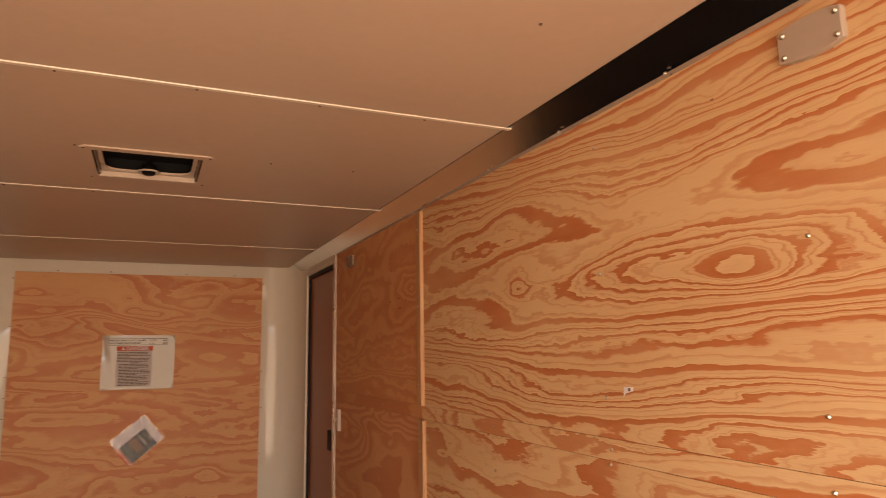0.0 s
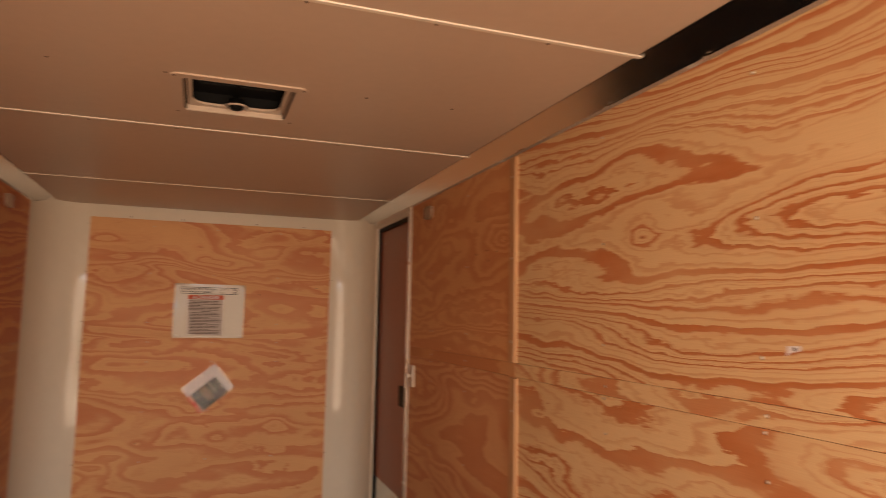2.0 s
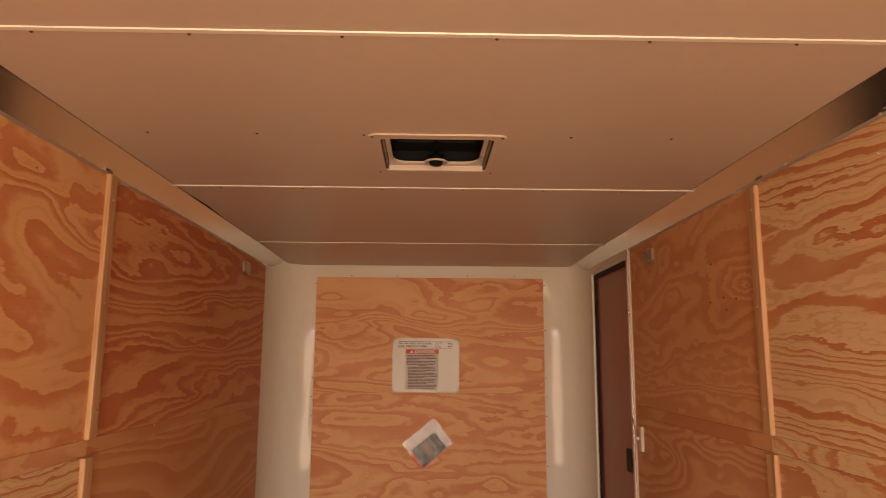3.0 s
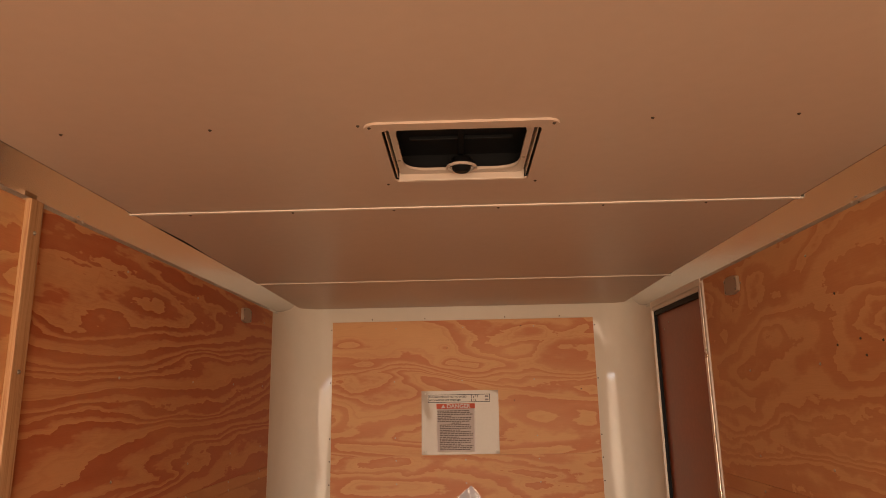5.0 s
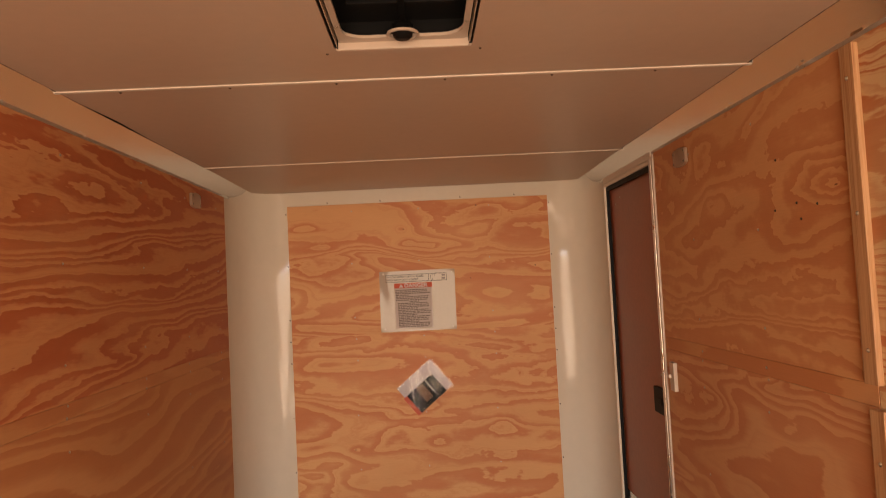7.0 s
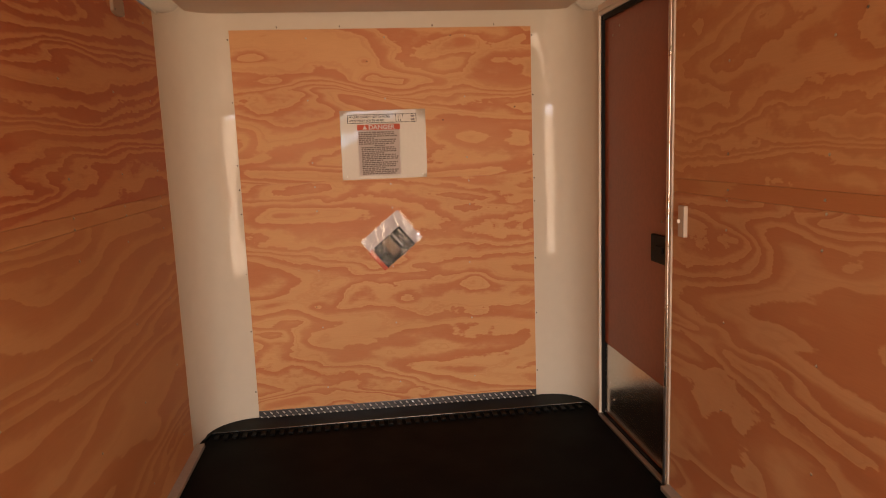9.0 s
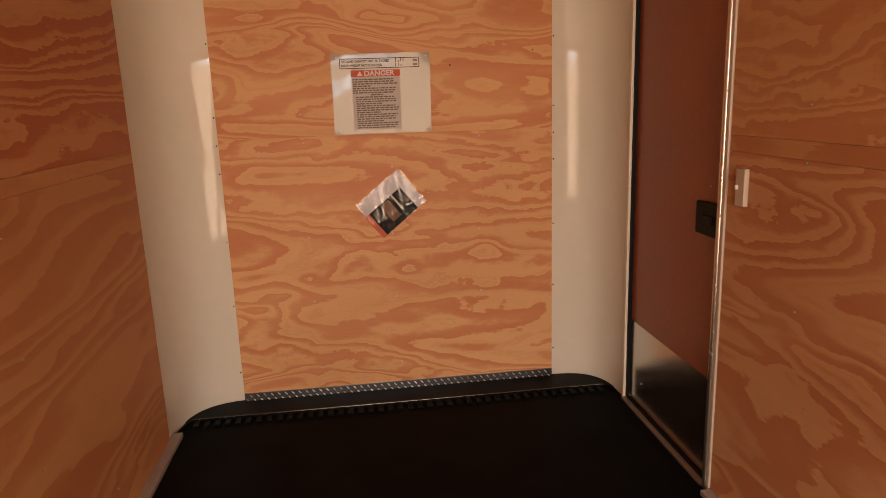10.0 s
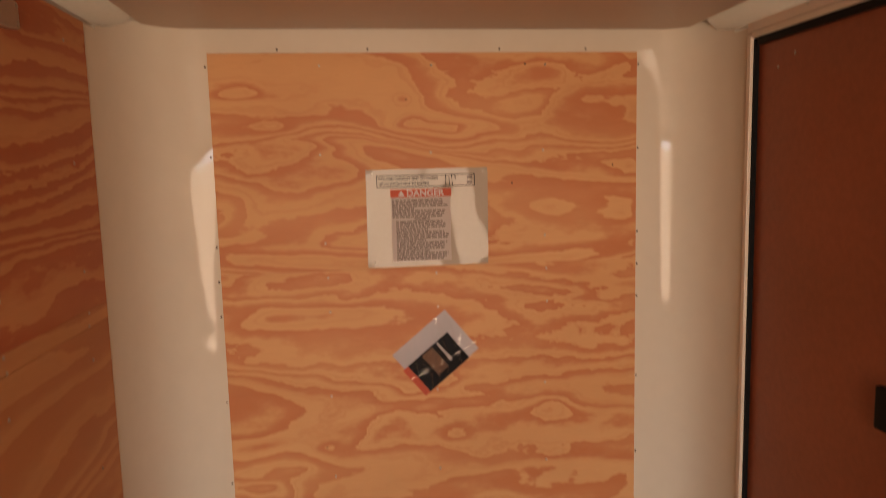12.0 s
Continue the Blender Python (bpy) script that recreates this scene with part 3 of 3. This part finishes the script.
part("latch_lever", boxed((LX - 0.032, LX - 0.0245, DY0 + 0.04, DY0 + 0.10, 0.955, 0.985), bevel=0.003), GASKET, latch)
screws(BIG_SCREW, door, [(LX - 0.0005, -0.955, 1.080), (LX - 0.0005, -0.42, 1.90), (LX - 0.0005, -0.50, 1.93), (LX - 0.0035, -0.45, 0.13), (LX - 0.0035, -0.40, 0.20)], "-x")
screws(SMALL_SCREW, door, [(W - 0.010, DY0 - 0.029, z) for z in (0.2, 0.6, 1.0, 1.4, 1.75)], "-x")

# ---- light switch ----
sw = tagged(new("light_switch"), "white toggle light switch on the plywood beside the door", "switch")
sw.matrix_basis = pose(W, -1.197, 1.108)
part("plate", boxed((-0.016, 0, -0.025, 0.022, -0.058, 0.058), bevel=0.003), PLASTIC, sw)
part("toggle", boxed((-0.027, -0.0165, 0.003, 0.009, -0.006, 0.008), bevel=0.0015), STRIP, sw)

# ---- ceiling vent ----
vent = tagged(new("ceiling_vent"), "white square roof vent with a dark smoked lid", "vent")
cy = (HOLE[2] + HOLE[3]) / 2
vent.matrix_basis = pose(0, cy, CEIL)
flange = ring(bmesh.new(), rounded(-0.198, 0.198, -0.196, 0.196, 0.03), rounded(-0.163, 0.163, -0.163, 0.163, 0.012), -0.006, -0.0005)
part("flange", flange, VENT, vent)
# recess walls in dark brown and black, so their shade is painted in
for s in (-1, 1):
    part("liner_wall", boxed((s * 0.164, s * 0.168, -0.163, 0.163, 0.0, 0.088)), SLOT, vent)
    part("liner_wall", boxed((-0.163, 0.163, s * 0.1635, s * 0.1675, 0.0, 0.088)), GASKET, vent)
frame_hole = rounded(-0.138, 0.138, -0.152, 0.132, 0.050)
bm = ring(bmesh.new(), rounded(-0.152, 0.152, -0.161, 0.1575, 0.015), frame_hole, 0.011, 0.018)
part("screen_frame", bm, PLASTIC, vent, "white inner frame")
part("front_lip", boxed((-0.155, 0.155, 0.158, 0.1632, -0.0055, 0.022), bevel=0.002), PLASTIC, vent)
for s in (-1, 1):
    part("slot_rib", boxed((s * 0.1565, s * 0.1585, -0.160, 0.157, 0.002, 0.024)), VENT, vent)
    screws(SMALL_SCREW, vent, [(s * 0.145, 0.055, 0.011)], "-z")
part("screen", boxed((-0.150, 0.150, -0.162, 0.162, 0.062, 0.064)), SCREEN, vent, "dark insect screen")
part("bar", boxed((-0.007, 0.007, -0.161, 0.161, 0.055, 0.0615), bevel=0.002), SCREEN, vent)
for x0, x1 in ((-0.12, -0.0075), (0.0075, 0.12)):
    part("bar", boxed((x0, x1, 0.035, 0.043, 0.052, 0.0615), bevel=0.002), SCREEN, vent)
circle = [(math.cos(radians(a)), math.sin(radians(a))) for a in range(0, 360, 12)]
KY = 0.106
bm = ring(bmesh.new(), [(0.037 * a, KY + 0.037 * b) for a, b in circle], [(0.032 * a, KY + 0.032 * b) for a, b in circle], 0.004, 0.0095)
part("knob_ring", bm, PLASTIC, vent, "white ring round the knob")
bm = bmesh.new()
bmesh.ops.create_cone(bm, cap_ends=True, segments=20, radius1=0.021, radius2=0.026, depth=0.034, matrix=Matrix.Translation((0, KY, 0.014)))
bmesh.ops.bevel(bm, geom=[e for e in bm.edges if abs(e.verts[0].co.z - e.verts[1].co.z) < 0.001], offset=0.004, segments=2, affect="EDGES")
part("knob", bm, GASKET, vent, "black crank knob", smooth=True)
part("lid", boxed((-0.2, 0.2, -0.2, 0.2, 0.0885, 0.118)), SMOKE, vent, "closed smoked lid")
screws(RUSTY_SCREW, vent, [(sx * 0.184, sy * 0.180, -0.006) for sx in (-1, 1) for sy in (-1, 1)], "-z")

# ---- oval-sided cover plates on the walls ----
def cover_plate(side, y, z, lens):
    ob = tagged(new("cover_plate"), "pale frosted cover plate with four corner screws", "cover plate", "wall cover plates")
    ob.matrix_basis = pose(side * W, y, z)
    pts = []
    for s in (1, -1):
        for i in range(9):
            f = -1 + 2 * i / 8
            pts.append((s * f * 0.060, s * (0.027 + 0.008 * (1 - f * f))))
    pts = pts[::-1]
    a, b = (-0.013, 0.0) if side > 0 else (0.0, 0.013)
    bm = prism(bmesh.new(), pts, "x", a, b)
    bmesh.ops.bevel(bm, geom=[e for e in bm.edges], offset=0.0022, segments=1, affect="EDGES")
    part("plate", bm, lens, ob)
    screws(BIG_SCREW, ob, [(-side * 0.013, sy * 0.049, sz * 0.020) for sy in (-1, 1) for sz in (-1, 1)], "-x" if side > 0 else "+x")


cover_plate(1, -4.218, 1.980, LENS)
cover_plate(1, -1.412, 1.968, CLEAR_LENS)
cover_plate(-1, -0.825, 1.970, CLEAR_LENS)

# ---- labels and hook on the right wall ----
lab = tagged(new("barcode_label"), "white barcode sticker on the plywood", "sticker")
lab.matrix_basis = pose(W, -4.355, 1.373, 4, 0, 0)
part("paper", boxed((-0.0012, -0.0002, -0.019, 0.019, -0.025, 0.025)), LABEL, lab)
for i in range(7):
    y = -0.004 + 0.0022 * i
    part("bar", boxed((-0.0018, -0.0013, y, y + (0.0014 if i % 2 else 0.0008), 0.000, 0.018)), INK, lab)
for i in range(3):
    part("print", boxed((-0.0018, -0.0013, -0.017 + 0.004 * i, -0.016 + 0.004 * i, -0.018, -0.004)), TYPE, lab)
clip = tagged(new("torn_label"), "small torn white sticker scrap on the plywood", "sticker")
clip.matrix_basis = pose(W, -3.688, 1.374)
part("paper", prism(bmesh.new(), [(0.016, -0.010), (0.020, -0.012), (0.008, -0.004), (-0.016, 0.002), (-0.018, 0.011), (0.014, 0.010)], "x", -0.0012, -0.0002), LABEL, clip)
part("print", boxed((-0.0018, -0.0013, -0.008, -0.001, 0.001, 0.008)), TYPE, clip)

# ---- warning sheet ----
sign = tagged(new("warning_sheet"), "laminated white warning sheet with a red heading, screwed to the plywood", "sign")
Y = -0.0095
NX, NZ = 44, 36
bm = bmesh.new()
grid = []
for k in range(NZ + 1):
    row = []
    for i in range(NX + 1):
        fx, fz = 2 * i / NX - 1, 2 * k / NZ - 1
        x, z = -0.0245 + 0.2195 * fx - 0.0025 * (1 - fz) * 0.5, 1.4375 + 0.1755 * fz
        pinned = min(1.0, 9.0 * ((1 - abs(fx)) + (1 - abs(fz))))
        wave = 0.5 + 0.75 * noise.noise((x * 4.6 + 3.1, z * 4.0, 1.3)) + 0.25 * noise.noise((x * 11, z * 9, 4.0))
        row.append(bm.verts.new((x, Y - 0.0012 - 0.0062 * pinned * max(0.0, min(1.25, 1.45 * wave)), z)))
    grid.append(row)
for k in range(NZ):
    for i in range(NX):
        bm.faces.new((grid[k][i], grid[k][i + 1], grid[k + 1][i + 1], grid[k + 1][i]))
part("sheet", bm, PAPER, sign, smooth=True)
YP = Y - 0.0092


def flat(name, x0, x1, z0, z1, material, lift=0.0, label=""):
    return part(name, boxed((x0, x1, YP - lift - 0.0005, YP - lift, z0, z1)), material, sign, label)


flat("print_ground", -0.157, 0.056, 1.281, 1.512, PRINT_GREY)
flat("heading", -0.159, 0.060, 1.513, 1.541, RED, 0.0, "red heading bar")
letters("heading_text", "DANGER", 0.030, -0.100, YP - 0.0008, 1.5165, WHITE_PRINT, sign, 0.135)
part("triangle", prism(bmesh.new(), [(-0.132, 1.517), (-0.108, 1.517), (-0.120, 1.537)], "y", YP - 0.0012, YP - 0.0007), WHITE_PRINT, sign)
for x0, x1, z0, z1 in ((-0.207, 0.147, 1.589, 1.592), (-0.207, 0.147, 1.548, 1.551), (-0.207, -0.204, 1.5515, 1.5885), (0.144, 0.147, 1.5515, 1.5885)):
    flat("frame_line", x0, x1, z0, z1, INK)
letters("capacity_text", "PAYLOAD CAPACITY NOT TO EXCEED", 0.014, -0.199, YP - 0.0003, 1.5745, INK, sign, 0.212)
letters("capacity_text", "HITCH WEIGHT NOT TO EXCEED", 0.014, -0.199, YP - 0.0003, 1.5565, INK, sign, 0.180)
for x, z, hgt in ((0.040, 1.572, 0.018), (0.052, 1.570, 0.012), (0.062, 1.576, 0.014), (0.074, 1.574, 0.015), (0.040, 1.552, 0.014), (0.054, 1.553, 0.013), (0.064, 1.553, 0.010)):
    flat("pen_stroke", x, x + 0.003, z, z + hgt, INK)
for z in (1.574, 1.556):
    flat("unit_text", 0.118, 0.138, z, z + 0.010, TYPE)
rng = random.Random(4)
z = 1.5035
for i in range(23):
    indent = 0.012 if i > 7 else 0.0
    if i == 7:
        x0, x1 = -0.075, -0.020
    else:
        x0 = -0.154 + indent
        x1 = x0 + (0.203 - indent) * (rng.uniform(0.25, 0.7) if i % 4 == 3 else rng.uniform(0.88, 1.0))
    words, x = [], x0
    while x < x1:
        w_ = min(rng.uniform(0.007, 0.022), x1 - x)
        words.append((x, x + w_, YP - 0.0011, YP - 0.0006, z - 0.0056, z))
        x += w_ + 0.0035
    part("text_line", boxed(*words), TYPE, sign)
    z -= 0.0096
screws(SMALL_SCREW, sign, [(x, YP + 0.004, z) for x, z in ((-0.222, 1.597), (0.177, 1.597), (-0.222, 1.279), (0.172, 1.279))], "-y")

# ---- document bag ----
bag = tagged(new("document_bag"), "clear plastic bag holding papers, hung askew on the plywood", "document bag")
U, V = Vector((0.777, 0, 0.629)), Vector((0.629, 0, -0.777))
O = Vector((-0.182, Y, 0.937))
tilt = Matrix.Translation(O) @ Matrix((( U.x, V.x, 0, 0), (0, 0, -1, 0), (U.z, V.z, 0, 0), (0, 0, 0, 1)))


def bag_sheet(name, u0, u1, v0, v1, lift, thick, material, crease=0.0, label=""):
    bm = bmesh.new()
    nu, nv = (96, 72) if crease else (14, 12)
    rows = []
    for layer in ((1,) if crease else (0, 1)):
        g = []
        for i in range(nu + 1):
            r = []
            for j in range(nv + 1):
                u_, v_ = u0 + (u1 - u0) * i / nu, v0 + (v1 - v0) * j / nv
                d = lift + layer * thick + crease * (0.3 + 0.08 * noise.noise((u_ * 10, v_ * 8, 2.0)) + 0.28 * max(0.0, 1 - 6 * abs(noise.noise((u_ * 15 + v_ * 9, v_ * 4, 5.0)))))
                if crease:   # two sharp folds, one upright and one along the booklet
                    d += 0.0022 * max(0.0, 1 - abs(0.777 * u_ + 0.629 * v_ - 0.176) / 0.012) + 0.0016 * max(0.0, 1 - abs(v_ - 0.15 - 0.2 * (u_ - 0.1)) / 0.010)
                r.append(bm.verts.new((u_, v_, d)))
            g.append(r)
        rows.append(g)
        for i in range(nu):
            for j in range(nv):
                f = (g[i][j], g[i + 1][j], g[i + 1][j + 1], g[i][j + 1])
                bm.faces.new(f if layer else f[::-1])
    lo, hi = rows[0], rows[-1]
    for i in range(0 if crease else nu):
        for j in (0, nv):
            bm.faces.new((lo[i][j], lo[i + 1][j], hi[i + 1][j], hi[i][j]))
    for j in range(0 if crease else nv):
        for i in (0, nu):
            bm.faces.new((lo[i][j], lo[i][j + 1], hi[i][j + 1], hi[i][j]))
    bm.transform(tilt)
    return part(name, bm, material, bag, label, smooth=crease > 0)


bag_sheet("papers", 0.006, 0.262, 0.008, 0.205, 0.0006, 0.0014, BAG_PAPER, label="white folded papers")
bag_sheet("booklet", 0.006, 0.214, 0.078, 0.208, 0.0022, 0.0012, BOOK, label="dark booklet cover")
bag_sheet("picture", 0.085, 0.135, 0.084, 0.180, 0.0036, 0.0003, BROWN_PRINT)
bag_sheet("picture", 0.155, 0.162, 0.084, 0.170, 0.0036, 0.0003, PRINT_GREY)
bag_sheet("spine", -0.002, 0.022, 0.078, 0.208, 0.0036, 0.0004, RED, label="red cover edge")
bag_sheet("film", 0.002, 0.272, 0.003, 0.210, 0.0048, 0.0006, FILM, crease=0.009, label="clear creased plastic film")
